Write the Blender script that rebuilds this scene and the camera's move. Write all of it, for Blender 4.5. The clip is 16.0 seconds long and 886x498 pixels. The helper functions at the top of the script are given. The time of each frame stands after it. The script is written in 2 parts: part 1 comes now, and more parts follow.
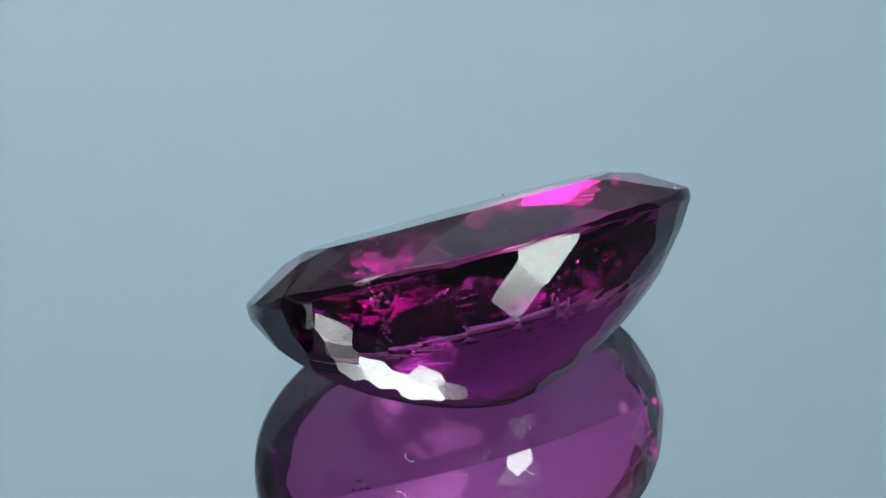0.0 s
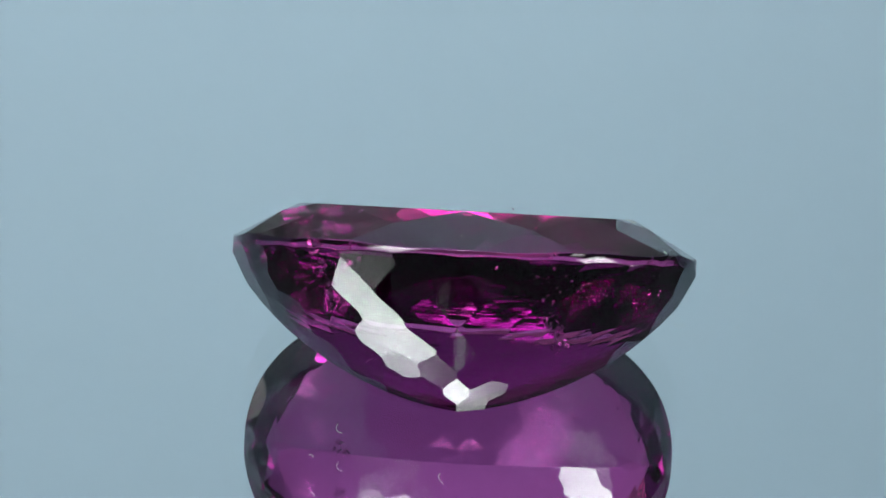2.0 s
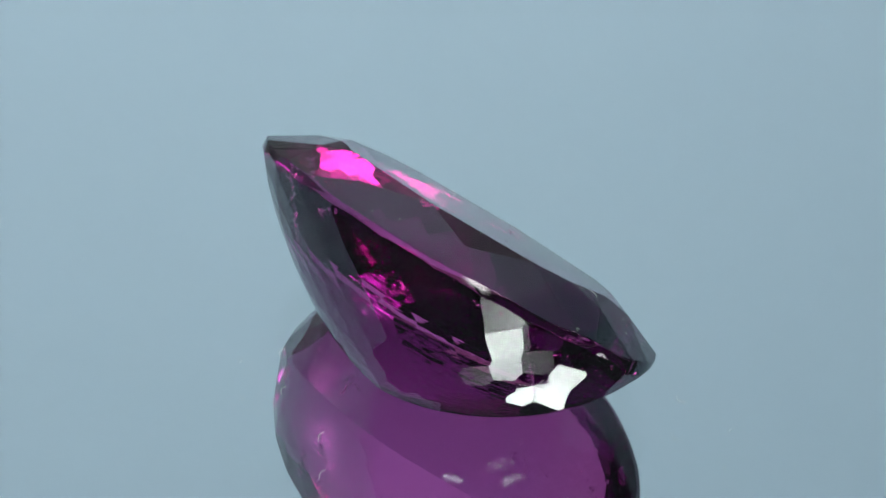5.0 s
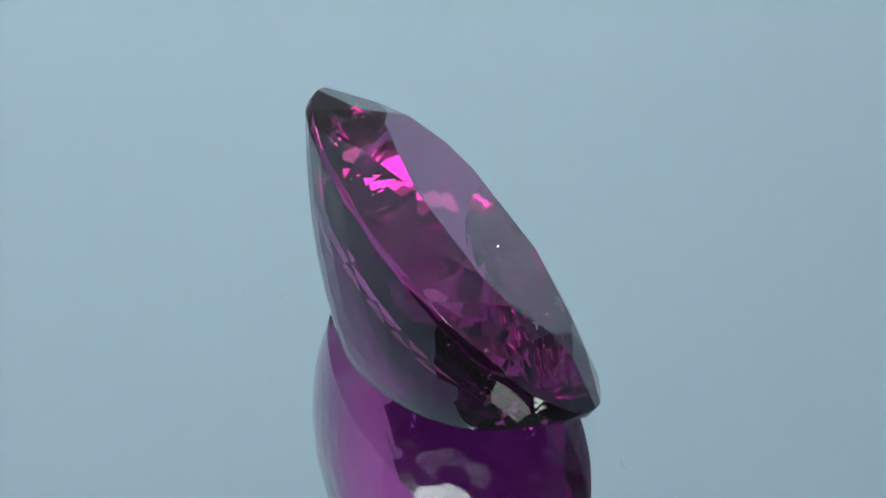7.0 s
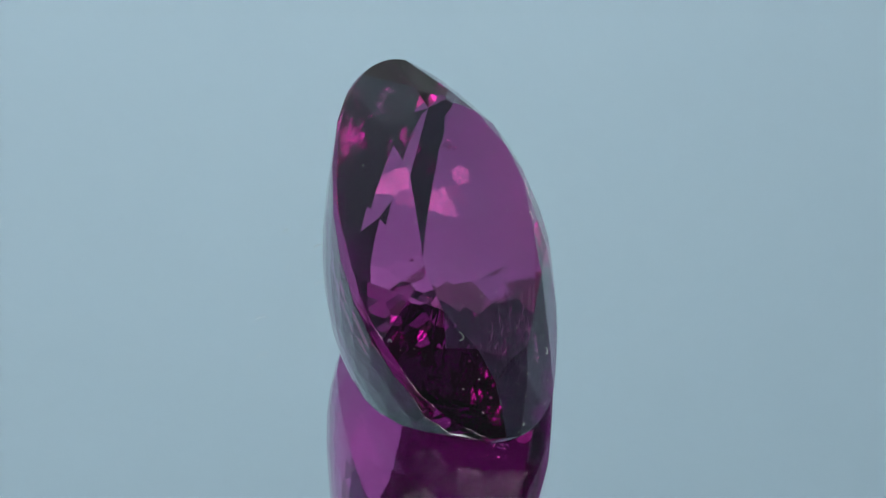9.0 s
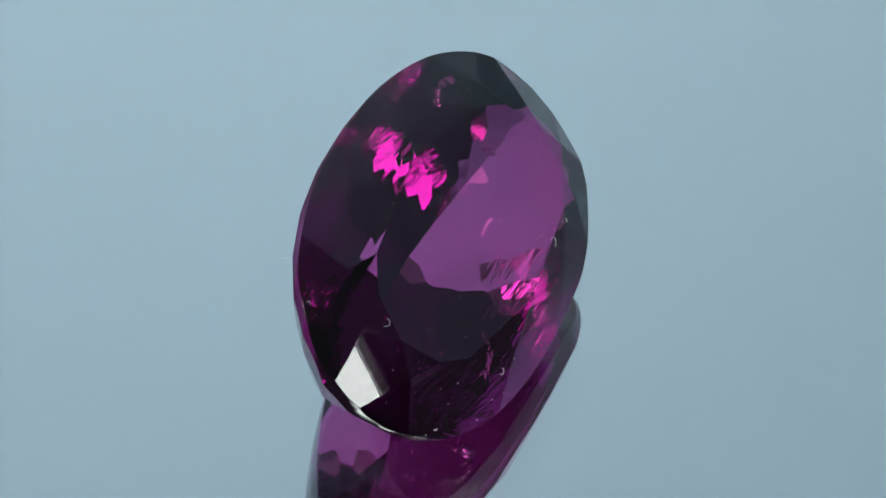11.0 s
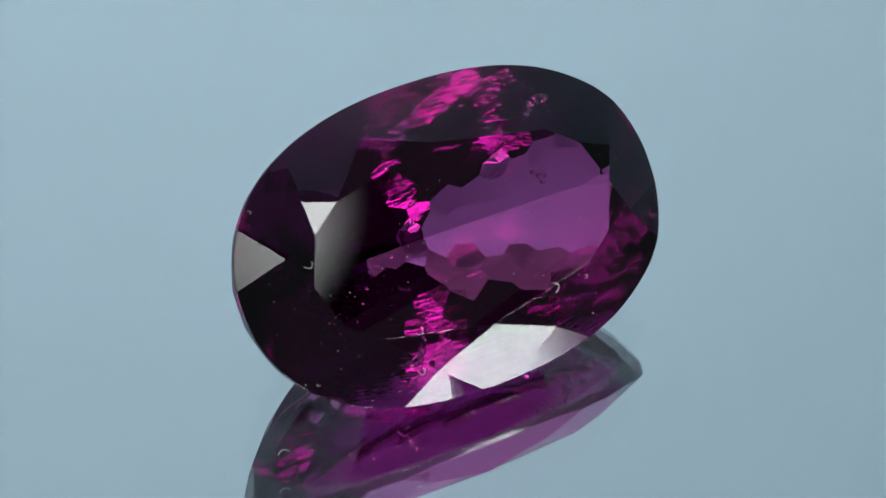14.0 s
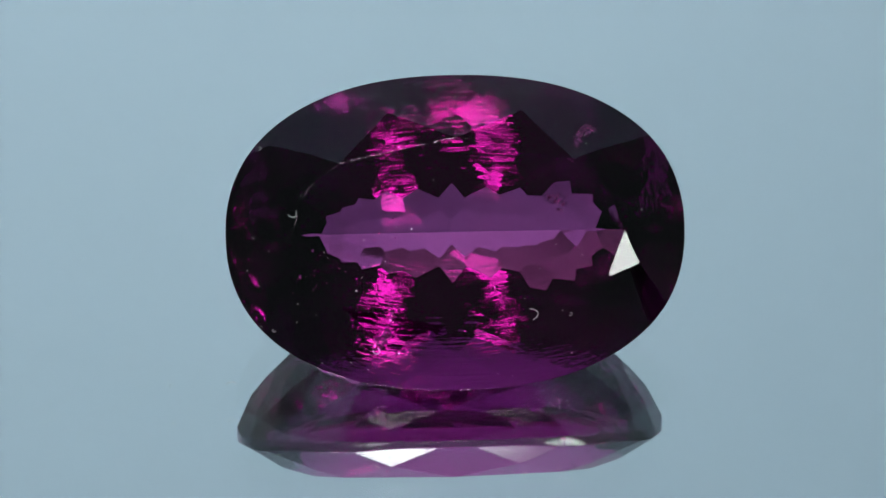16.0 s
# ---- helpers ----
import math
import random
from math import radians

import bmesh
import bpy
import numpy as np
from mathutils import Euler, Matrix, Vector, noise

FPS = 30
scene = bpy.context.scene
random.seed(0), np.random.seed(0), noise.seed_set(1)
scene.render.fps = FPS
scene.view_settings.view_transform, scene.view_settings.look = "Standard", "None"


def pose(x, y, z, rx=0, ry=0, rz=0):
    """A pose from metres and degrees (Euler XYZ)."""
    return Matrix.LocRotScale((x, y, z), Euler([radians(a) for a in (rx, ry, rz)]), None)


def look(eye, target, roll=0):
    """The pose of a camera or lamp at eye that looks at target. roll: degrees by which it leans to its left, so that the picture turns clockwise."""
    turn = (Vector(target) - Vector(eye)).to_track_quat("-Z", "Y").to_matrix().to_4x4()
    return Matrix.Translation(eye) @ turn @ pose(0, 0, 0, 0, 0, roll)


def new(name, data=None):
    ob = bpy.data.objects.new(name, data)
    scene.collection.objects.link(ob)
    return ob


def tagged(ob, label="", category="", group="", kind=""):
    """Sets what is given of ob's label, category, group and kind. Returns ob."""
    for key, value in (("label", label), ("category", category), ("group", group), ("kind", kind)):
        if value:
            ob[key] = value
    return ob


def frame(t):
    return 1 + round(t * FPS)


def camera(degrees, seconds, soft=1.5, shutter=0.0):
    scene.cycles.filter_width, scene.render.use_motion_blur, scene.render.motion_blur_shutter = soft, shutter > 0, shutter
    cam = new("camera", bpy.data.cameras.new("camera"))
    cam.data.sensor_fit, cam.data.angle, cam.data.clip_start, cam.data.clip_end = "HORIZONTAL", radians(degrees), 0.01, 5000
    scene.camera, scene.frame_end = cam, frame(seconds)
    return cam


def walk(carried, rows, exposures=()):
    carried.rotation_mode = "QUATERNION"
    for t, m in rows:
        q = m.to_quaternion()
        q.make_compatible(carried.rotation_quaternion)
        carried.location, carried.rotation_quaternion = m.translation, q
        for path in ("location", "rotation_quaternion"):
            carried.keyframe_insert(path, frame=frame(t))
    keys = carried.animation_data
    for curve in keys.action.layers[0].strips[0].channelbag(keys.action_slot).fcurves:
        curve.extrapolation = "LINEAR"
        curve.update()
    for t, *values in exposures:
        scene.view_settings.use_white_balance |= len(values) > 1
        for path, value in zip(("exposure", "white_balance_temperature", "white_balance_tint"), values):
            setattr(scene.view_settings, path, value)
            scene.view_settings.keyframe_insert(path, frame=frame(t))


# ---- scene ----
# The unit of the gem's proportions: half its length, in metres.
A = 0.010

# ---- camera, standing still on its tripod ----
FOV = 19.106
ELEV = 45.826
DIST = 11.419 * A
cam = camera(FOV, 16.0, soft=1.5)
FOCAL = 784.0 / math.tan(radians(FOV / 2))
HEIGHT = 0.5450 * A               # of the girdle's middle over the mirror
E_RAD = radians(ELEV)
UP = Vector((0, math.sin(E_RAD), math.cos(E_RAD)))
AHEAD = Vector((0, math.cos(E_RAD), -math.sin(E_RAD)))
EYE = (Vector((0, 0, HEIGHT)) - AHEAD * DIST - Vector((1, 0, 0)) * (815.35 - 784) * DIST / FOCAL
       + UP * (426.16 - 441) * DIST / FOCAL)
CAM_POSE = pose(*EYE, 90 - ELEV, 0, 0) @ pose(0, 0, 0, 0, 0, 1.50)
walk(cam, [(0.0, CAM_POSE), (16.0, CAM_POSE)])

# ---- world and exposure ----
world = bpy.data.worlds.new("dim_room")
scene.world = world
world.use_nodes = True
world.node_tree.nodes["Background"].inputs[0].default_value = (0.75, 0.9, 1.0, 1)
world.node_tree.nodes["Background"].inputs[1].default_value = 0.08
scene.view_settings.exposure = 0.0
scene.cycles.max_bounces, scene.cycles.glossy_bounces, scene.cycles.transmission_bounces = 24, 20, 20


# ---- materials ----
def material(name):
    m = bpy.data.materials.new(name)
    m.use_nodes = True
    m.node_tree.nodes.clear()
    out = m.node_tree.nodes.new("ShaderNodeOutputMaterial")
    return m, m.node_tree.nodes, m.node_tree.links, out


def add(nodes, kind, **values):
    n = nodes.new(kind)
    for key, value in values.items():
        n.inputs[key.replace("_", " ")].default_value = value
    return n


def gem_material(name, ripple=0.0):
    m, nodes, links, out = material(name)
    fres = add(nodes, "ShaderNodeFresnel", IOR=1.60)
    total = nodes.new("ShaderNodeMapRange")
    total.inputs["From Min"].default_value, total.inputs["From Max"].default_value = 0.93, 0.985
    gloss = add(nodes, "ShaderNodeBsdfGlossy", Roughness=0.0, Color=(1, 1, 1, 1))
    inner = add(nodes, "ShaderNodeBsdfGlossy", Roughness=0.0, Color=GEM_BOUNCE)
    shine = nodes.new("ShaderNodeMixShader")
    refr = add(nodes, "ShaderNodeBsdfRefraction", Roughness=0.0, IOR=1.60)
    # the colour is zoned: redder in the crown, more violet in the depth, a little uneven
    co = nodes.new("ShaderNodeTexCoord")
    noi = add(nodes, "ShaderNodeTexNoise", Scale=170.0, Detail=2.0)
    sep = nodes.new("ShaderNodeSeparateXYZ")
    depth = nodes.new("ShaderNodeMapRange")
    depth.inputs["From Min"].default_value = -0.45 * A
    depth.inputs["From Max"].default_value = 0.05 * A
    uneven = nodes.new("ShaderNodeMath")
    uneven.operation = "MULTIPLY_ADD"
    uneven.inputs[1].default_value = 0.5
    shift = nodes.new("ShaderNodeMath")
    shift.operation = "SUBTRACT"
    shift.inputs[1].default_value = 0.25
    shift.use_clamp = True
    zone = nodes.new("ShaderNodeMix")
    zone.data_type = "RGBA"
    zone.inputs[6].default_value = GEM_DEEP
    zone.inputs[7].default_value = GEM_CROWN
    if ripple:
        # faint lengthwise relief, added to streak the inner reflections as many narrow facets would
        along = nodes.new("ShaderNodeMapping")
        along.inputs["Scale"].default_value = (0.07, 1.0, 1.0)
        lines = add(nodes, "ShaderNodeTexNoise", Scale=3000.0, Detail=1.0)
        bump = add(nodes, "ShaderNodeBump", Strength=1.0, Distance=ripple)
        links.new(co.outputs["Object"], along.inputs["Vector"])
        links.new(along.outputs[0], lines.inputs["Vector"])
        # towards both ends the added streaks cross, in short strokes
        across = nodes.new("ShaderNodeMapping")
        across.inputs["Scale"].default_value = (1.0, 0.35, 0.35)
        strokes = add(nodes, "ShaderNodeTexNoise", Scale=2300.0, Detail=1.0)
        outer = nodes.new("ShaderNodeMath")
        outer.operation = "ABSOLUTE"
        ends = nodes.new("ShaderNodeMapRange")
        ends.inputs["From Min"].default_value = 0.52 * A
        ends.inputs["From Max"].default_value = 0.72 * A
        relief = nodes.new("ShaderNodeMix")
        links.new(co.outputs["Object"], across.inputs["Vector"])
        links.new(across.outputs[0], strokes.inputs["Vector"])
        links.new(sep.outputs[0], outer.inputs[0])
        links.new(outer.outputs[0], ends.inputs["Value"])
        links.new(ends.outputs[0], relief.inputs[0])
        links.new(lines.outputs[0], relief.inputs[2])
        links.new(strokes.outputs[0], relief.inputs[3])
        links.new(relief.outputs[0], bump.inputs["Height"])
        # the sides carry the added relief, the strip by the keel is clear
        fade = nodes.new("ShaderNodeMapRange")
        fade.inputs["From Min"].default_value = 0.15 * A
        fade.inputs["From Max"].default_value = 0.32 * A
        far = nodes.new("ShaderNodeMath")
        far.operation = "ABSOLUTE"
        lift = add(nodes, "ShaderNodeMath")
        lift.operation = "ADD"
        lift.inputs[1].default_value = 0.60 * A
        wider = nodes.new("ShaderNodeMath")
        wider.operation = "MAXIMUM"
        links.new(sep.outputs[1], far.inputs[0])
        links.new(sep.outputs[2], lift.inputs[0])
        links.new(far.outputs[0], wider.inputs[0])
        links.new(lift.outputs[0], wider.inputs[1])
        links.new(wider.outputs[0], fade.inputs["Value"])
        links.new(fade.outputs[0], bump.inputs["Strength"])
        links.new(bump.outputs[0], inner.inputs["Normal"])
        slight = add(nodes, "ShaderNodeBump", Strength=1.0, Distance=ripple * 0.25)
        links.new(relief.outputs[0], slight.inputs["Height"])
        links.new(fade.outputs[0], slight.inputs["Strength"])
        links.new(slight.outputs[0], refr.inputs["Normal"])
    links.new(co.outputs["Object"], noi.inputs["Vector"])
    links.new(co.outputs["Object"], sep.inputs[0])
    links.new(sep.outputs[2], depth.inputs["Value"])
    links.new(noi.outputs[0], uneven.inputs[0])
    links.new(depth.outputs[0], uneven.inputs[2])
    links.new(uneven.outputs[0], shift.inputs[0])
    links.new(shift.outputs[0], zone.inputs[0])
    links.new(zone.outputs[2], refr.inputs["Color"])
    mix = nodes.new("ShaderNodeMixShader")
    links.new(fres.outputs[0], total.inputs["Value"])
    links.new(total.outputs[0], shine.inputs[0])
    links.new(gloss.outputs[0], shine.inputs[1])
    links.new(inner.outputs[0], shine.inputs[2])
    links.new(fres.outputs[0], mix.inputs[0])
    links.new(refr.outputs[0], mix.inputs[1])
    links.new(shine.outputs[0], mix.inputs[2])
    links.new(mix.outputs[0], out.inputs[0])
    return m


def plain(name, colour, rough=0.6, metal=0.0, vary=0.12, scale=40.0, bump=0.0):
    m, nodes, links, out = material(name)
    b = add(nodes, "ShaderNodeBsdfPrincipled", Roughness=rough, Metallic=metal)
    co = nodes.new("ShaderNodeTexCoord")
    noi = add(nodes, "ShaderNodeTexNoise", Scale=scale, Detail=6.0)
    mixn = nodes.new("ShaderNodeMix")
    mixn.data_type = "RGBA"
    mixn.inputs[6].default_value = (*[c * (1 - vary) for c in colour], 1)
    mixn.inputs[7].default_value = (*[min(1, c * (1 + vary)) for c in colour], 1)
    links.new(co.outputs["Object"], noi.inputs["Vector"])
    links.new(noi.outputs[0], mixn.inputs[0])
    links.new(mixn.outputs[2], b.inputs["Base Color"])
    if bump:
        bm_node = add(nodes, "ShaderNodeBump", Strength=bump, Distance=0.001)
        links.new(noi.outputs[0], bm_node.inputs["Height"])
        links.new(bm_node.outputs[0], b.inputs["Normal"])
    links.new(b.outputs[0], out.inputs[0])
    return m


def clear_glass():
    m, nodes, links, out = material("float_glass")
    g = add(nodes, "ShaderNodeBsdfGlass", Roughness=0.0, IOR=1.52, Color=(0.985, 0.995, 0.99, 1))
    links.new(g.outputs[0], out.inputs[0])
    return m


def silver():
    m, nodes, links, out = material("silvered_backing")
    g = add(nodes, "ShaderNodeBsdfGlossy", Roughness=0.0, Color=(0.93, 0.945, 0.945, 1))
    links.new(g.outputs[0], out.inputs[0])
    return m


def diffuser(name, colour, strength, w, h, fade, oval=False):
    """A softbox's cloth: even in the middle, fading towards its edges."""
    m, nodes, links, out = material(name)
    co = nodes.new("ShaderNodeTexCoord")
    sep = nodes.new("ShaderNodeSeparateXYZ")
    links.new(co.outputs["Object"], sep.inputs[0])
    fades = []
    for axis, half, edge in ((0, w / 2, fade[0]), (1, h / 2, fade[1])):
        size = nodes.new("ShaderNodeMath")
        size.operation = "ABSOLUTE"
        links.new(sep.outputs[axis], size.inputs[0])
        rng = nodes.new("ShaderNodeMapRange")
        rng.interpolation_type = "SMOOTHSTEP"
        rng.inputs["From Min"].default_value = half
        rng.inputs["From Max"].default_value = half - edge
        rng.inputs["To Min"].default_value = 0.10
        links.new(size.outputs[0], rng.inputs["Value"])
        fades.append(rng)
    both = nodes.new("ShaderNodeMath")
    both.operation = "MULTIPLY"
    links.new(fades[0].outputs[0], both.inputs[0])
    links.new(fades[1].outputs[0], both.inputs[1])
    mul = nodes.new("ShaderNodeMath")
    mul.operation = "MULTIPLY"
    mul.inputs[1].default_value = strength
    links.new(both.outputs[0], mul.inputs[0])
    if oval:
        # one bulb behind the cloth: an oval bright middle, dark corners
        scale = nodes.new("ShaderNodeVectorMath")
        scale.operation = "MULTIPLY"
        scale.inputs[1].default_value = (2 / w, 2 / h, 0)
        size = nodes.new("ShaderNodeVectorMath")
        size.operation = "LENGTH"
        rng = nodes.new("ShaderNodeMapRange")
        rng.interpolation_type = "SMOOTHSTEP"
        rng.inputs["From Min"].default_value = 1.0
        rng.inputs["From Max"].default_value = 0.45
        rng.inputs["To Min"].default_value = 0.0
        links.new(co.outputs["Object"], scale.inputs[0])
        links.new(scale.outputs[0], size.inputs[0])
        links.new(size.outputs["Value"], rng.inputs["Value"])
        links.new(rng.outputs[0], mul.inputs[0])
    em = add(nodes, "ShaderNodeEmission", Color=(*colour, 1))
    links.new(mul.outputs[0], em.inputs["Strength"])
    links.new(em.outputs[0], out.inputs[0])
    return m


def crystal():
    m, nodes, links, out = material("bright_inclusion")
    g = add(nodes, "ShaderNodeBsdfGlossy", Roughness=0.25, Color=(0.9, 0.85, 0.95, 1))
    links.new(g.outputs[0], out.inputs[0])
    return m


GEM_CROWN = (0.81, 0.31, 0.61, 1)
GEM_DEEP = (0.66, 0.325, 0.615, 1)
GEM_BOUNCE = (0.37, 0.12, 0.37, 1)
GEM = gem_material("purple_gem")
GEM_PAVILION = gem_material("purple_gem_with_inner_ripple", 3.0e-5)
GLASS = clear_glass()
SILVER = silver()
PAPER = plain("blue_grey_paper", (0.495, 0.63, 0.755), 0.85, vary=0.04, scale=6.0)
TABLETOP = plain("grey_laminate", (0.30, 0.31, 0.32), 0.5, vary=0.1, scale=60.0)
GREY_CLOTH = plain("grey_cloth", (0.30, 0.31, 0.33), 0.8, vary=0.15, scale=90.0)
BLACK_CLOTH = plain("black_cloth", (0.03, 0.03, 0.032), 0.8, vary=0.3, scale=90.0)
METAL = plain("black_metal", (0.06, 0.06, 0.06), 0.35, metal=0.8)
LINT = plain("pale_lint", (0.75, 0.75, 0.74), 0.7)
CRYSTAL = crystal()
BACKPAINT = plain("grey_back_paint", (0.25, 0.25, 0.26), 0.7)


# ---- building helpers ----
def part(name, bm, mat, parent=None, label="", m=None):
    me = bpy.data.meshes.new(name)
    bm.to_mesh(me)
    bm.free()
    me.materials.append(mat)
    ob = new(name, me)
    if parent:
        ob.parent = parent
    if m is not None:
        ob.matrix_basis = m
    if label:
        ob["label"] = label
    return ob


def box_bm(sx, sy, sz, bevel=0.0, centre=(0, 0, 0)):
    bm = bmesh.new()
    bmesh.ops.create_cube(bm, size=1, matrix=Matrix.Translation(centre) @ Matrix.Diagonal((sx, sy, sz, 1)))
    if bevel:
        bmesh.ops.bevel(bm, geom=bm.edges[:], offset=bevel, segments=2, affect="EDGES", profile=0.5)
    return bm


def disc_bm(radius, z0, z1, n=128, bevel=0.0):
    bm = bmesh.new()
    bmesh.ops.create_cone(bm, cap_ends=True, segments=n, radius1=radius, radius2=radius, depth=z1 - z0,
                          matrix=Matrix.Translation((0, 0, (z0 + z1) / 2)))
    if bevel:
        rim = [e for e in bm.edges if abs(e.verts[0].co.z - e.verts[1].co.z) < 1e-9]
        bmesh.ops.bevel(bm, geom=rim, offset=bevel, segments=2, affect="EDGES", profile=0.5)
    return bm


# ---- the structure: tabletop and backdrop ----
GLASS_T = 0.0022
TABLE_Z = -GLASS_T - 0.0002 - 0.030
tagged(part("tabletop", box_bm(3.0, 3.0, 0.03, centre=(0, 0, TABLE_Z - 0.015)), TABLETOP),
       "plain grey laminate tabletop of the photo set", "tabletop", kind="structure")


def backdrop():
    """A sheet of paper bent round and over the far side of the set, standing on the tabletop."""
    bm = bmesh.new()
    cols, rows, prev = 61, 19, None
    for i in range(rows):
        e = radians(88.0 * i / (rows - 1))
        line = []
        for r in (0.80, 0.803):
            for k in range(cols):
                a = radians(-100 + 176 * k / (cols - 1))
                line.append(bm.verts.new((r * math.sin(a) * math.cos(e), r * math.cos(a) * math.cos(e), TABLE_Z + r * math.sin(e))))
        if prev:
            for k in range(cols - 1):
                bm.faces.new((prev[k], line[k], line[k + 1], prev[k + 1]))
                bm.faces.new((prev[k + cols], prev[k + cols + 1], line[k + cols + 1], line[k + cols]))
        prev = line
    for f in bm.faces:
        f.smooth = True
    return tagged(part("backdrop", bm, PAPER), "blue-grey paper backdrop bent round and over the set", "backdrop",
                  kind="structure")


backdrop()


def softbox(name, az, el, dist, w, h, strength, colour, label, roll=0, target=(0, 0, 0), fade=(0.05, 0.05), cloth=None, oval=False):
    """A lamp with a cloth diffuser. az: degrees to the camera's right as seen from the stone, el: degrees up."""
    a, e = radians(az), radians(el)
    where = Vector((math.sin(a) * math.cos(e), -math.cos(a) * math.cos(e), math.sin(e))) * dist
    root = new(name)
    root.matrix_basis = look(where, target, roll)
    mat = diffuser("diffuser_cloth", colour, strength, w, h, fade, oval)
    part("diffuser", box_bm(w, h, 0.002), mat, root, "glowing white diffuser cloth")
    bm = bmesh.new()
    corners = ((-1, -1), (1, -1), (1, 1), (-1, 1))
    front = [bm.verts.new((sx * (w / 2 + 0.004), sy * (h / 2 + 0.004), -0.004)) for sx, sy in corners]
    back = [bm.verts.new((sx * 0.05, sy * h * 0.3, 0.14)) for sx, sy in corners]
    for k in range(4):
        bm.faces.new((front[k], front[(k + 1) % 4], back[(k + 1) % 4], back[k]))
    bm.faces.new(back)
    bmesh.ops.solidify(bm, geom=bm.faces[:], thickness=0.003)
    part("hood", bm, cloth or BLACK_CLOTH, root, "grey cloth hood" if cloth else "black cloth hood")
    bm = bmesh.new()
    inv = root.matrix_basis.inverted()
    head = root.matrix_basis @ Vector((0, 0, 0.14))
    tall = head.z - TABLE_Z
    bmesh.ops.create_cone(bm, cap_ends=True, segments=16, radius1=0.010, radius2=0.010, depth=tall,
                          matrix=inv @ Matrix.Translation(head + Vector((0, 0, -tall / 2))))
    bmesh.ops.create_cone(bm, cap_ends=True, segments=24, radius1=0.09, radius2=0.07, depth=0.012,
                          matrix=inv @ Matrix.Translation(head + Vector((0, 0, 0.006 - tall))))
    part("stand", bm, METAL, root)
    return tagged(root, label, "softbox", group="strip lights")


SOFT = "black cloth softbox with glowing white diffuser on a stand"
softbox("softbox", -30, 48, 0.60, 0.160, 0.330, 13.0, (0.93, 1.0, 0.96), SOFT, fade=(0.05, 0.14))
softbox("softbox", -3, 69, 0.66, 0.240, 0.175, 12.0, (0.93, 1.0, 0.96), SOFT, fade=(0.04, 0.03))
softbox("softbox", 48.7, 24.8, 0.60, 0.178, 0.226, 13.5, (0.93, 1.0, 0.96), SOFT, roll=4, fade=(0.03, 0.035))
softbox("softbox", 45.8, 41.5, 0.57, 0.112, 0.068, 5.8, (0.93, 1.0, 0.96), "small round softbox with a glowing white diffuser on a stand", oval=True)
# unseen fill lamp, added to brighten the paper; its grey hood keeps reflections from blackening
softbox("softbox", 180, 4, 0.36, 0.60, 0.16, 8.9, (1.0, 0.99, 0.97), "added unseen softbox, low and wide, turned up to brighten the paper backdrop",
        target=(-0.36, 0.75, 0.62), cloth=GREY_CLOTH)

# ---- the turning mirror ----
turntable = new("turntable")
tagged(turntable, "low dark turntable under the mirror plate", "turntable")
part("platter", disc_bm(0.075, -0.0300 - GLASS_T, -GLASS_T - 0.0004, bevel=0.001), BACKPAINT, turntable)
mirror = new("mirror_plate")
tagged(mirror, "clear silvered mirror plate lying flat on a turntable", "mirror")
part("glass", disc_bm(0.080, -GLASS_T, 0.0, bevel=0.0004), GLASS, mirror, "clear glass of the mirror")
part("silvering", disc_bm(0.0797, -GLASS_T - 0.0003, -GLASS_T - 0.00005), SILVER, mirror, "silver backing")

# ---- the gemstone ----
B = 0.6855            # half width, to half length
GIRDLE = 0.012       # half thickness of the girdle
CROWN = 0.170        # table above the girdle's middle
PAV = 0.6826          # depth below it
KX = 2.271


def spow(v, k):
    return math.copysign(abs(v) ** k, v)


def rim_at(a):
    """The girdle's outline at a parameter angle: the point and its outward normal."""
    k = 2 / KX
    x, y = spow(math.cos(a), k), B * spow(math.sin(a), k)
    n = Vector((spow(x, KX - 1), spow(y / B, KX - 1) / B, 0)).normalized()
    return Vector((x, y, 0)), n


def pavilion_z(x, y):
    """The deep bowl that the pavilion's facets touch: a keel along x, gently arched sides."""
    w = B * max(1e-6, 1 - abs(x) ** KX) ** (1 / KX)
    d = PAV * max(1e-6, 1 - abs(x) ** 1.60) ** (1 / 1.60)
    f = abs(y) / w
    return -d * (1 - 0.58 * f - 0.42 * f * f)


def plane(p, q, r):
    """The plane through three points, facing up and out."""
    n = (q - p).cross(r - p).normalized()
    return p, (n if n.z > 0 else -n)


def rim_y(x):
    return B * max(0.0, 1 - abs(x) ** KX) ** (1 / KX)


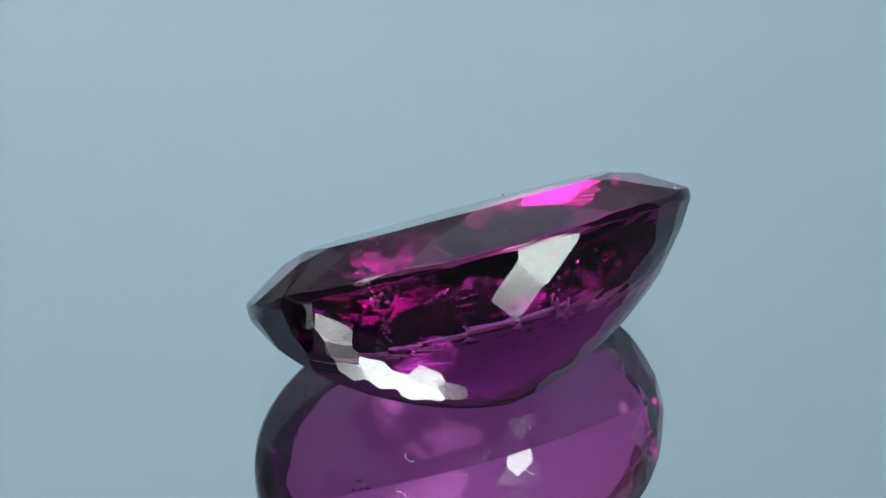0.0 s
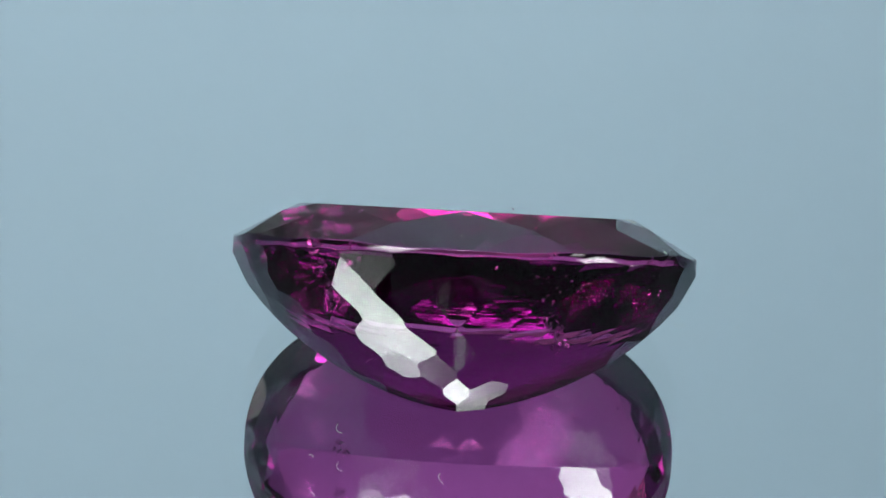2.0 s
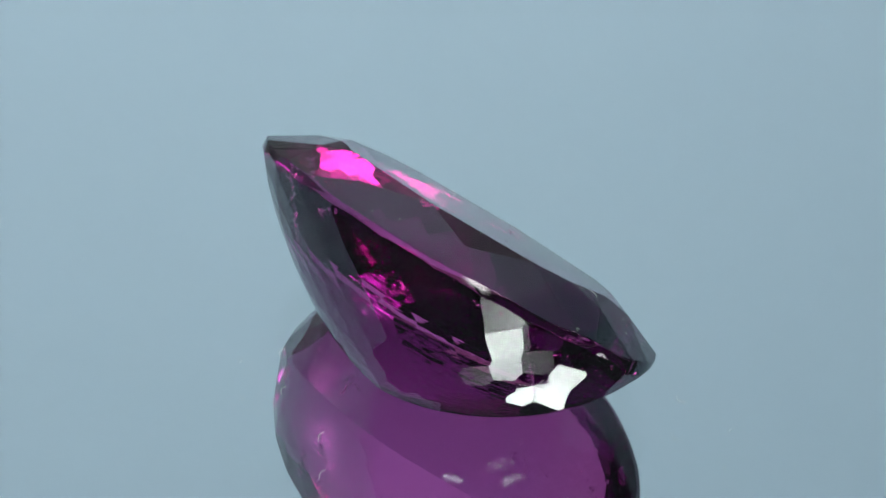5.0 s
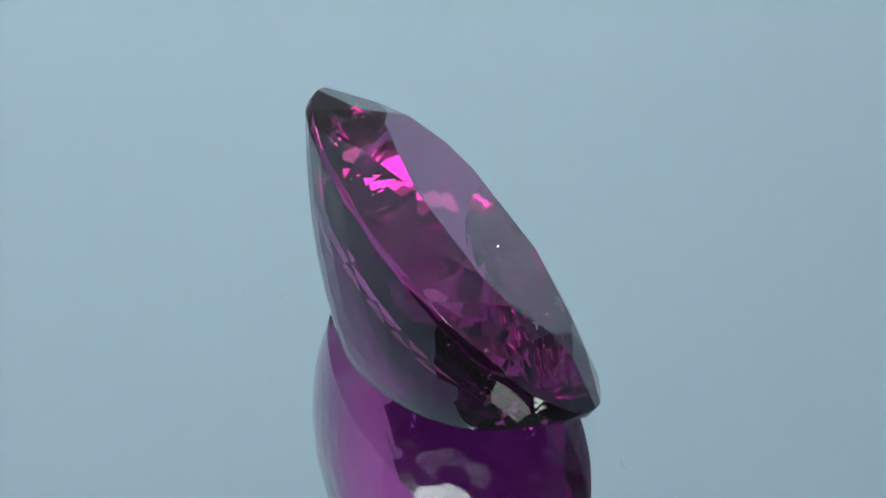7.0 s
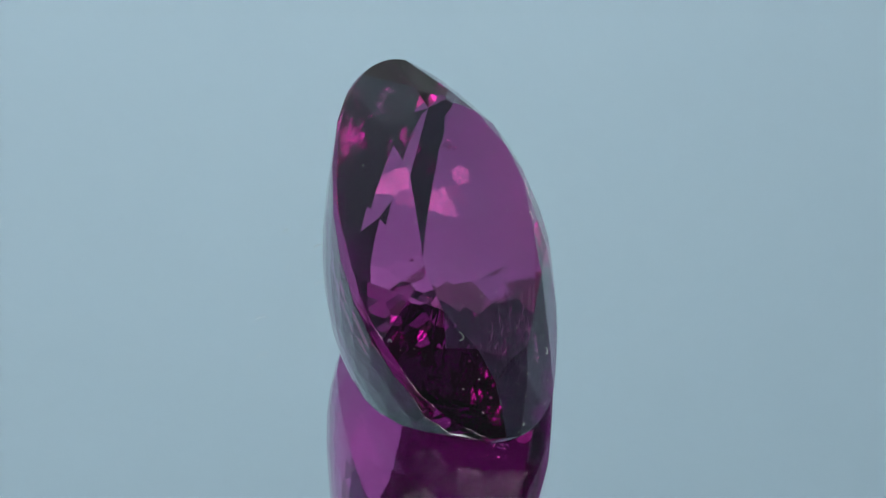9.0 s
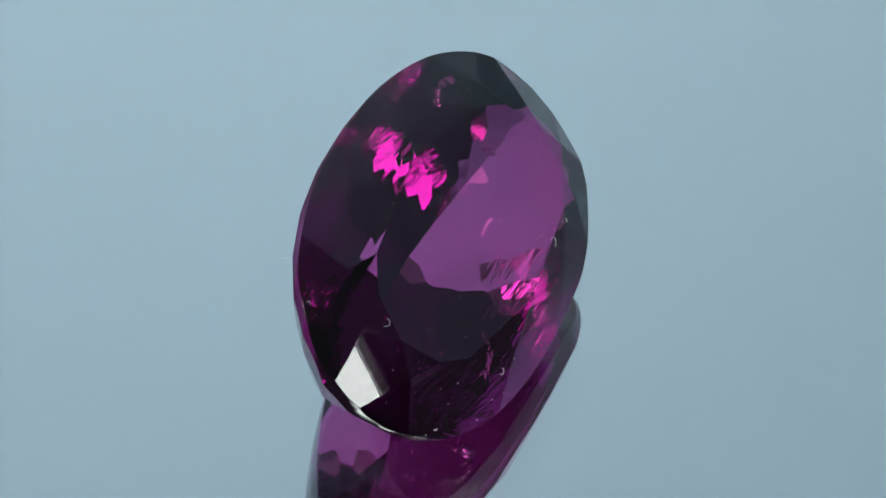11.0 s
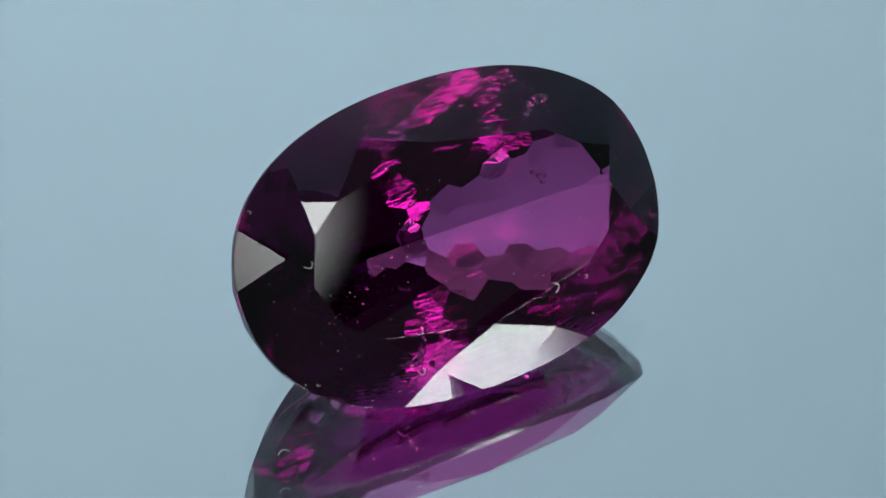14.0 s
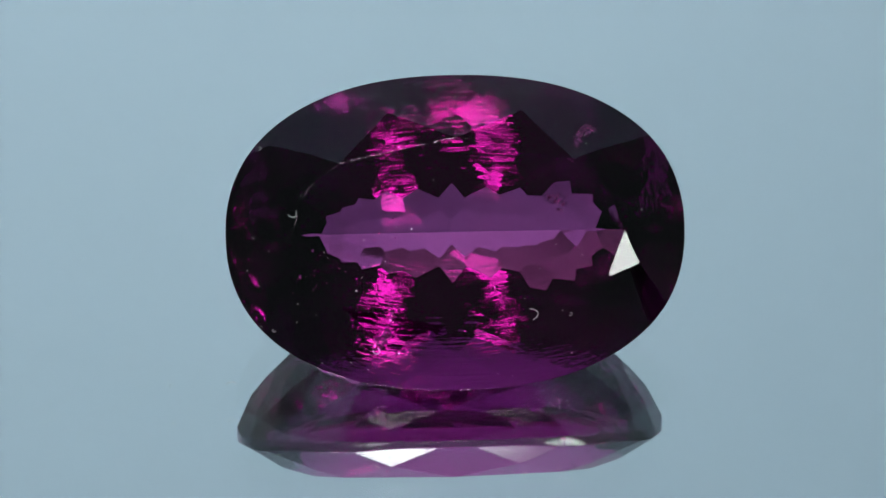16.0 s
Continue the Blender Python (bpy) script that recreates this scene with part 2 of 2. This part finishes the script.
def crown_planes():
    """Bezel, star and break facets: lists of (point, normal). One quarter is worked out and mirrored."""
    tip, v1, v2, side = (Vector((0.718, 0, CROWN)), Vector((0.640, 0.203, CROWN)),
                         Vector((0.502, 0.308, CROWN)), Vector((0, 0.411, CROWN)))
    rise = CROWN - GIRDLE
    s1 = Vector((0.785, 0.148, CROWN - rise * (0.785 - tip.x) / (1 - tip.x)))
    s2 = Vector((0.636, 0.353, CROWN * 0.745))
    s3 = Vector((0.289, 0.523, CROWN - rise * (0.523 - side.y) / (B - side.y)))
    bez_tip = (tip, Vector((rise, 0, 1 - tip.x)).normalized())
    bez_side = (side, Vector((0, rise, B - side.y)).normalized())
    bez1, bez2 = plane(v1, s1, s2), plane(v2, s2, s3)

    def on(pl, x, y):
        p, n = pl
        return Vector((x, y, p.z - (n.x * (x - p.x) + n.y * (y - p.y)) / n.z))
    brk1 = plane(s1, on(bez_tip, 0.998, 0.078), on(bez1, 0.915, rim_y(0.915)))
    brk2 = plane(s2, on(bez1, 0.850, rim_y(0.850)), on(bez2, 0.615, rim_y(0.615)))
    brk3 = plane(s3, on(bez2, 0.458, rim_y(0.458)), on(bez_side, 0.088, rim_y(0.088)))
    stars = [plane(tip, v1, s1), plane(v1, v2, s2), plane(v2, side, s3)]

    def mirrored(planes):
        made = []
        for p, n in planes:
            for mx, my in ((1, 1), (-1, 1), (-1, -1), (1, -1)):
                q = (Vector((p.x * mx, p.y * my, p.z)), Vector((n.x * mx, n.y * my, n.z)))
                if not any((q[1] - o[1]).length < 1e-5 for o in made):
                    made.append(q)
        return made
    return mirrored([bez_tip, bez1, bez2, bez_side]), mirrored(stars), mirrored([brk1, brk2, brk3])


TIERS, AROUND = 7, 26


def pavilion_planes():
    """Tiers of staggered facets round the keel, one inside the other, tangent to the bowl."""
    planes = []
    rng = random.Random(11)
    for j in range(TIERS):
        s = 0.955 - 0.91 * j / (TIERS - 1)
        for i in range(AROUND):
            a = math.tau * (i + 0.5 * (j % 2)) / AROUND
            edge = rim_at(a)[0]
            x, y = edge.x * (0.42 + 0.58 * s) * 0.995, edge.y * s
            h = 2e-4
            gx = (pavilion_z(x + h, y) - pavilion_z(x - h, y)) / (2 * h)
            gy = (pavilion_z(x, y + h) - pavilion_z(x, y - h)) / (2 * h)
            # cut by eye: each facet is a little off its true angle
            gx, gy = gx + rng.uniform(-1, 1) * 0.012, gy + rng.uniform(-1, 1) * 0.006
            planes.append((Vector((x, y, pavilion_z(x, y) - GIRDLE)), Vector((gx, gy, -1)).normalized()))
    return planes


def cut(bm, point, normal):
    geom = bm.verts[:] + bm.edges[:] + bm.faces[:]
    res = bmesh.ops.bisect_plane(bm, geom=geom, dist=1e-6, plane_co=point, plane_no=normal, clear_outer=True)
    edges = [g for g in res["geom_cut"] if isinstance(g, bmesh.types.BMEdge)]
    if len(edges) > 2:
        bmesh.ops.contextual_create(bm, geom=edges)


def gemstone():
    bm = bmesh.new()
    n = 144
    ring = [rim_at(math.tau * i / n)[0] for i in range(n)]
    low = [bm.verts.new((p.x, p.y, -1.0)) for p in ring]
    top = [bm.verts.new((p.x, p.y, CROWN)) for p in ring]
    for i in range(n):
        bm.faces.new((low[i], low[(i + 1) % n], top[(i + 1) % n], top[i]))
    bm.faces.new(top)
    bm.faces.new(low[::-1])
    bezel, star, brk = crown_planes()
    pav = pavilion_planes()
    for p, q in bezel + star + brk + pav:
        cut(bm, p, q)
    bmesh.ops.recalc_face_normals(bm, faces=bm.faces[:])
    bm.normal_update()
    bm.verts.index_update()
    root = new("gemstone")
    tagged(root, "faceted oval purple gemstone, deep and clear, tilted on a mirror", "gemstone")
    flats = [("bezel_facet", i, q) for i, (p, q) in enumerate(bezel)]
    flats += [("star_facet", i, q) for i, (p, q) in enumerate(star)]
    flats += [("break_facet", i, q) for i, (p, q) in enumerate(brk)] + [("table_facet", 0, Vector((0, 0, 1)))]
    # the crown's edges are slightly worn, so that they catch the light as thin lines
    worn = [e for e in bm.edges if all(f.normal.z > 0.05 for f in e.link_faces)]
    bmesh.ops.bevel(bm, geom=worn, offset=0.0004, segments=1, affect="EDGES", profile=0.5, clamp_overlap=True)
    bm.normal_update()
    # the girdle is rounded over
    rim = [e for e in bm.edges if sum(abs(f.normal.z) < 0.01 for f in e.link_faces) == 1]
    rounded = set(bmesh.ops.bevel(bm, geom=rim, offset=0.009, segments=3, affect="EDGES", profile=0.5,
                                  clamp_overlap=True)["faces"])
    bm.normal_update()
    bm.verts.index_update()
    kinds = {}
    for f in bm.faces:
        nz = f.normal
        if abs(nz.z) < 0.01 or f in rounded:
            kind = ("girdle", 0)
        elif nz.z > 0:
            best = max(flats, key=lambda k: k[2].dot(nz))
            kind = best[:2] if best[2].dot(nz) > 0.99999 else ("facet_edges", 0)
        else:
            kind = ("pavilion_facet", len(kinds))
        kinds.setdefault(kind, []).append(f)
    for (name, _), faces in kinds.items():
        b2 = bmesh.new()
        made = {}
        for f in faces:
            for v in f.verts:
                if v.index not in made:
                    made[v.index] = b2.verts.new(v.co * A)
            b2.faces.new([made[v.index] for v in f.verts])
        made_part = part(name, b2, GEM_PAVILION if name == "pavilion_facet" else GEM, root)
        if name == "girdle":
            for f in made_part.data.polygons:
                f.use_smooth = True
        if name == "facet_edges":
            tagged(made_part, "thin worn edges between the crown facets", kind="stuff")
    verts = [v.co * A for v in bm.verts]
    bm.free()
    return root, verts


gem, GEM_VERTS = gemstone()

# The stone leans on its keel; these are its axes in the mirror's space at the start.
LEAN, SPIN_IN = radians(44.981), radians(-0.217)
NORMAL = Vector((0, math.sin(LEAN), math.cos(LEAN)))
AXIS0, LOW0 = Vector((1, 0, 0)), Vector((0, math.cos(LEAN), -math.sin(LEAN)))
AXIS = AXIS0 * math.cos(SPIN_IN) + LOW0 * math.sin(SPIN_IN)
LOW = LOW0 * math.cos(SPIN_IN) - AXIS0 * math.sin(SPIN_IN)
SEAT = Matrix((AXIS, LOW, NORMAL)).transposed().to_4x4()
LOWEST = min((SEAT @ v).z for v in GEM_VERTS)
SEAT = Matrix.Translation((0.0189 * A, -0.0536 * A, -LOWEST)) @ SEAT


# ---- inside the stone: small veils of bright crystals ----
def veil(seed, start, end, bow, count, size, spread):
    """Tiny flat flakes strewn along a bowed line."""
    rng = random.Random(seed)
    bm = bmesh.new()
    start, end, bow = Vector(start), Vector(end), Vector(bow)
    for _ in range(count):
        k = rng.random()
        mid = start.lerp(end, k) + bow * math.sin(math.pi * k)
        mid += Vector([rng.gauss(0, spread) for _ in range(3)])
        turn = Euler([rng.uniform(0, 6.28) for _ in range(3)]).to_matrix()
        r = size * rng.uniform(0.4, 1.5)
        n = rng.choice((3, 4, 5))
        ring = [turn @ Vector((math.cos(6.283 * i / n) * r, math.sin(6.283 * i / n) * r * rng.uniform(0.4, 1), 0)) + mid for i in range(n)]
        lift = turn @ Vector((0, 0, r * 0.3))
        low = [bm.verts.new((v - lift) * A) for v in ring]
        top = [bm.verts.new((v + lift) * A) for v in ring]
        bm.faces.new(top)
        bm.faces.new(low[::-1])
        for i in range(n):
            bm.faces.new((low[i], low[(i + 1) % n], top[(i + 1) % n], top[i]))
    return bm


part("inclusion", veil(1, (-0.60, -0.42, 0.04), (-0.52, -0.30, -0.24), (0.02, -0.04, 0), 60, 0.010, 0.012), CRYSTAL, gem, "veil of tiny bright crystals")
part("inclusion", veil(2, (0.30, 0.33, 0.05), (0.34, 0.44, -0.13), (-0.02, 0.02, 0), 36, 0.009, 0.012), CRYSTAL, gem, "veil of tiny bright crystals")
part("inclusion", veil(3, (-0.46, -0.10, 0.02), (-0.40, -0.20, 0.06), (0, 0.03, 0), 14, 0.010, 0.020), CRYSTAL, gem, "veil of tiny bright crystals")
part("inclusion", veil(4, (0.15, -0.10, 0.10), (0.70, 0.20, 0.02), (0, 0.06, 0), 42, 0.0055, 0.045), CRYSTAL, gem, "scattered tiny bright crystals")


# ---- dust and lint on the stone and on the mirror ----
def fibre(seed, length, thick, curl):
    """A short curled thread, lying in the xy plane."""
    rng = random.Random(seed)
    n, heading = 14, rng.uniform(0, 6.28)
    bend = rng.choice((-1, 1)) * curl
    pts, p = [], Vector((0, 0, thick))
    for i in range(n):
        pts.append(p.copy())
        heading += bend / n * (1.8 * math.sin(math.pi * i / n)) + rng.gauss(0, 0.08)
        p += Vector((math.cos(heading), math.sin(heading), rng.gauss(0, 0.05))) * length / n
        p.z = max(thick, p.z)
    mid = sum(pts, Vector()) / n
    bm = bmesh.new()
    prev = None
    for i, q in enumerate(pts):
        along = (pts[min(i + 1, n - 1)] - pts[max(i - 1, 0)]).normalized()
        side = along.cross(Vector((0, 0, 1))).normalized()
        up = side.cross(along)
        r = thick * (0.5 if i in (0, n - 1) else 1.0)
        ring = [bm.verts.new(q - Vector((mid.x, mid.y, 0)) + (side * math.cos(a) + up * math.sin(a)) * r)
                for a in [6.283 * k / 6 for k in range(6)]]
        if prev:
            for k in range(6):
                bm.faces.new((prev[k], prev[(k + 1) % 6], ring[(k + 1) % 6], ring[k]))
        else:
            bm.faces.new(ring[::-1])
        prev = ring
    bm.faces.new(prev)
    return bm


def specks(seed, spots, radius):
    """Grains of dust, each a small uneven lump, at (place, normal)."""
    rng = random.Random(seed)
    bm = bmesh.new()
    for place, normal in spots:
        r = radius * rng.uniform(0.5, 1.4)
        m = Matrix.Translation(Vector(place) + Vector(normal) * r * 0.5) @ Euler([rng.uniform(0, 6.28) for _ in range(3)]).to_matrix().to_4x4()
        made = bmesh.ops.create_icosphere(bm, subdivisions=1, radius=r, matrix=m @ Matrix.Diagonal((1, rng.uniform(0.5, 1), 0.6, 1)))
        for v in made["verts"]:
            v.co += Vector([rng.gauss(0, r * 0.15) for _ in range(3)])
    return bm


def on_stone(place, lift=0.0):
    """The pose on the crown at a place given in the stone's proportions: z along the facet's normal."""
    p = Vector(place)
    best, turn = None, None
    bezel, star, brk = crown_planes()
    for point, n in bezel + star + brk + [(Vector((0, 0, CROWN)), Vector((0, 0, 1)))]:
        gap = n.dot(point - p)
        if best is None or gap < best:
            best, turn, normal = gap, n.to_track_quat("Z", "Y").to_matrix().to_4x4(), n
    return Matrix.Translation((p + normal * (best + lift)) * A) @ turn, normal


RIDERS = []     # (object, pose on its carrier, carrier)
for k, (place, length, curl) in enumerate((((0.357, 0.504, 0.103), 0.075, 3.4), ((0.705, -0.090, 0.164), 0.070, 2.2),
                                           ((-0.325, 0.352, 0.167), 0.090, 2.0), ((-0.481, 0.359, 0.150), 0.035, 3.0),
                                           ((0.799, 0.408, 0.047), 0.030, 2.5), ((0.842, -0.380, 0.040), 0.035, 2.5))):
    ob = tagged(part("lint_fibre", fibre(20 + k, length * A, 0.0008 * A, curl), LINT),
                "short pale curled lint fibre lying on the gemstone", "lint", group="lint on the stone")
    RIDERS.append((ob, on_stone(place)[0], "stone"))
for k, (x, y, length) in enumerate(((-4.86, -6.42, 0.75), (-0.30, -8.85, 0.70), (10.13, 3.07, 0.75), (-5.86, -7.99, 0.35), (12.81, 3.11, 0.25))):
    ob = tagged(part("lint_fibre", fibre(40 + k, length * 0.001, 0.000012, 1.6), LINT),
                "short pale curled lint fibre lying on the mirror", "lint", group="lint on the mirror")
    RIDERS.append((ob, pose(x * 0.001, y * 0.001, 0), "mirror"))

rng = random.Random(5)
spots = []
for place in ((0.692, 0.291, 0.124), (0.697, 0.371, 0.098), (0.324, 0.453, 0.129), (0.849, 0.388, 0.037), (0.865, -0.327, 0.049),
              (0.560, 0.096, 0.170), (-0.416, 0.0, 0.170), (0.469, 0.553, 0.062), (0.591, 0.552, 0.042)):
    m, n = on_stone(place)
    spots.append((m.translation, n))
for _ in range(60):
    a, r = rng.uniform(0, 6.28), rng.uniform(0.25, 0.97)
    place = Vector((r * math.cos(a), r * B * math.sin(a), CROWN))
    best = min([CROWN] + [q.z - (n.x * (place.x - q.x) + n.y * (place.y - q.y)) / n.z for g in crown_planes() for q, n in g])
    m, n = on_stone((place.x, place.y, best))
    spots.append((m.translation, n))
RIDERS.append((tagged(part("dust", specks(6, spots, 0.0017 * A), LINT), "fine pale dust grains on the crown of the gemstone", "dust",
                      kind="stuff"), Matrix.Identity(4), "stone"))
spots = [((x * 0.001, y * 0.001, 0), (0, 0, 1)) for x, y in ((-17.70, 3.30), (-18.05, 0.90), (-16.90, 5.49), (-17.5, 3.42))]
for _ in range(70):
    a, r = rng.uniform(0, 6.28), 0.034 * math.sqrt(rng.random())
    spots.append(((r * math.cos(a), r * math.sin(a), 0), (0, 0, 1)))
RIDERS.append((tagged(part("dust", specks(7, spots, 0.000018), LINT), "fine pale dust grains lying on the mirror", "dust",
                      kind="stuff"), Matrix.Identity(4), "mirror"))


# ---- motion: the mirror turns with the stone on it ----
def turn_at(t):
    return pose(0, 0, 0, 0, 0, 4.034 - 12.416 * (t - 1.5))


def motions():
    times = [0.5 * i for i in range(33)]
    walk(gem, [(t, turn_at(t) @ SEAT) for t in times])
    walk(mirror, [(t, turn_at(t)) for t in times])
    for ob, at, carrier in RIDERS:
        seat = SEAT if carrier == "stone" else Matrix.Identity(4)
        walk(ob, [(t, turn_at(t) @ seat @ at) for t in times])
    walk(turntable, [(t, turn_at(t)) for t in times])


motions()
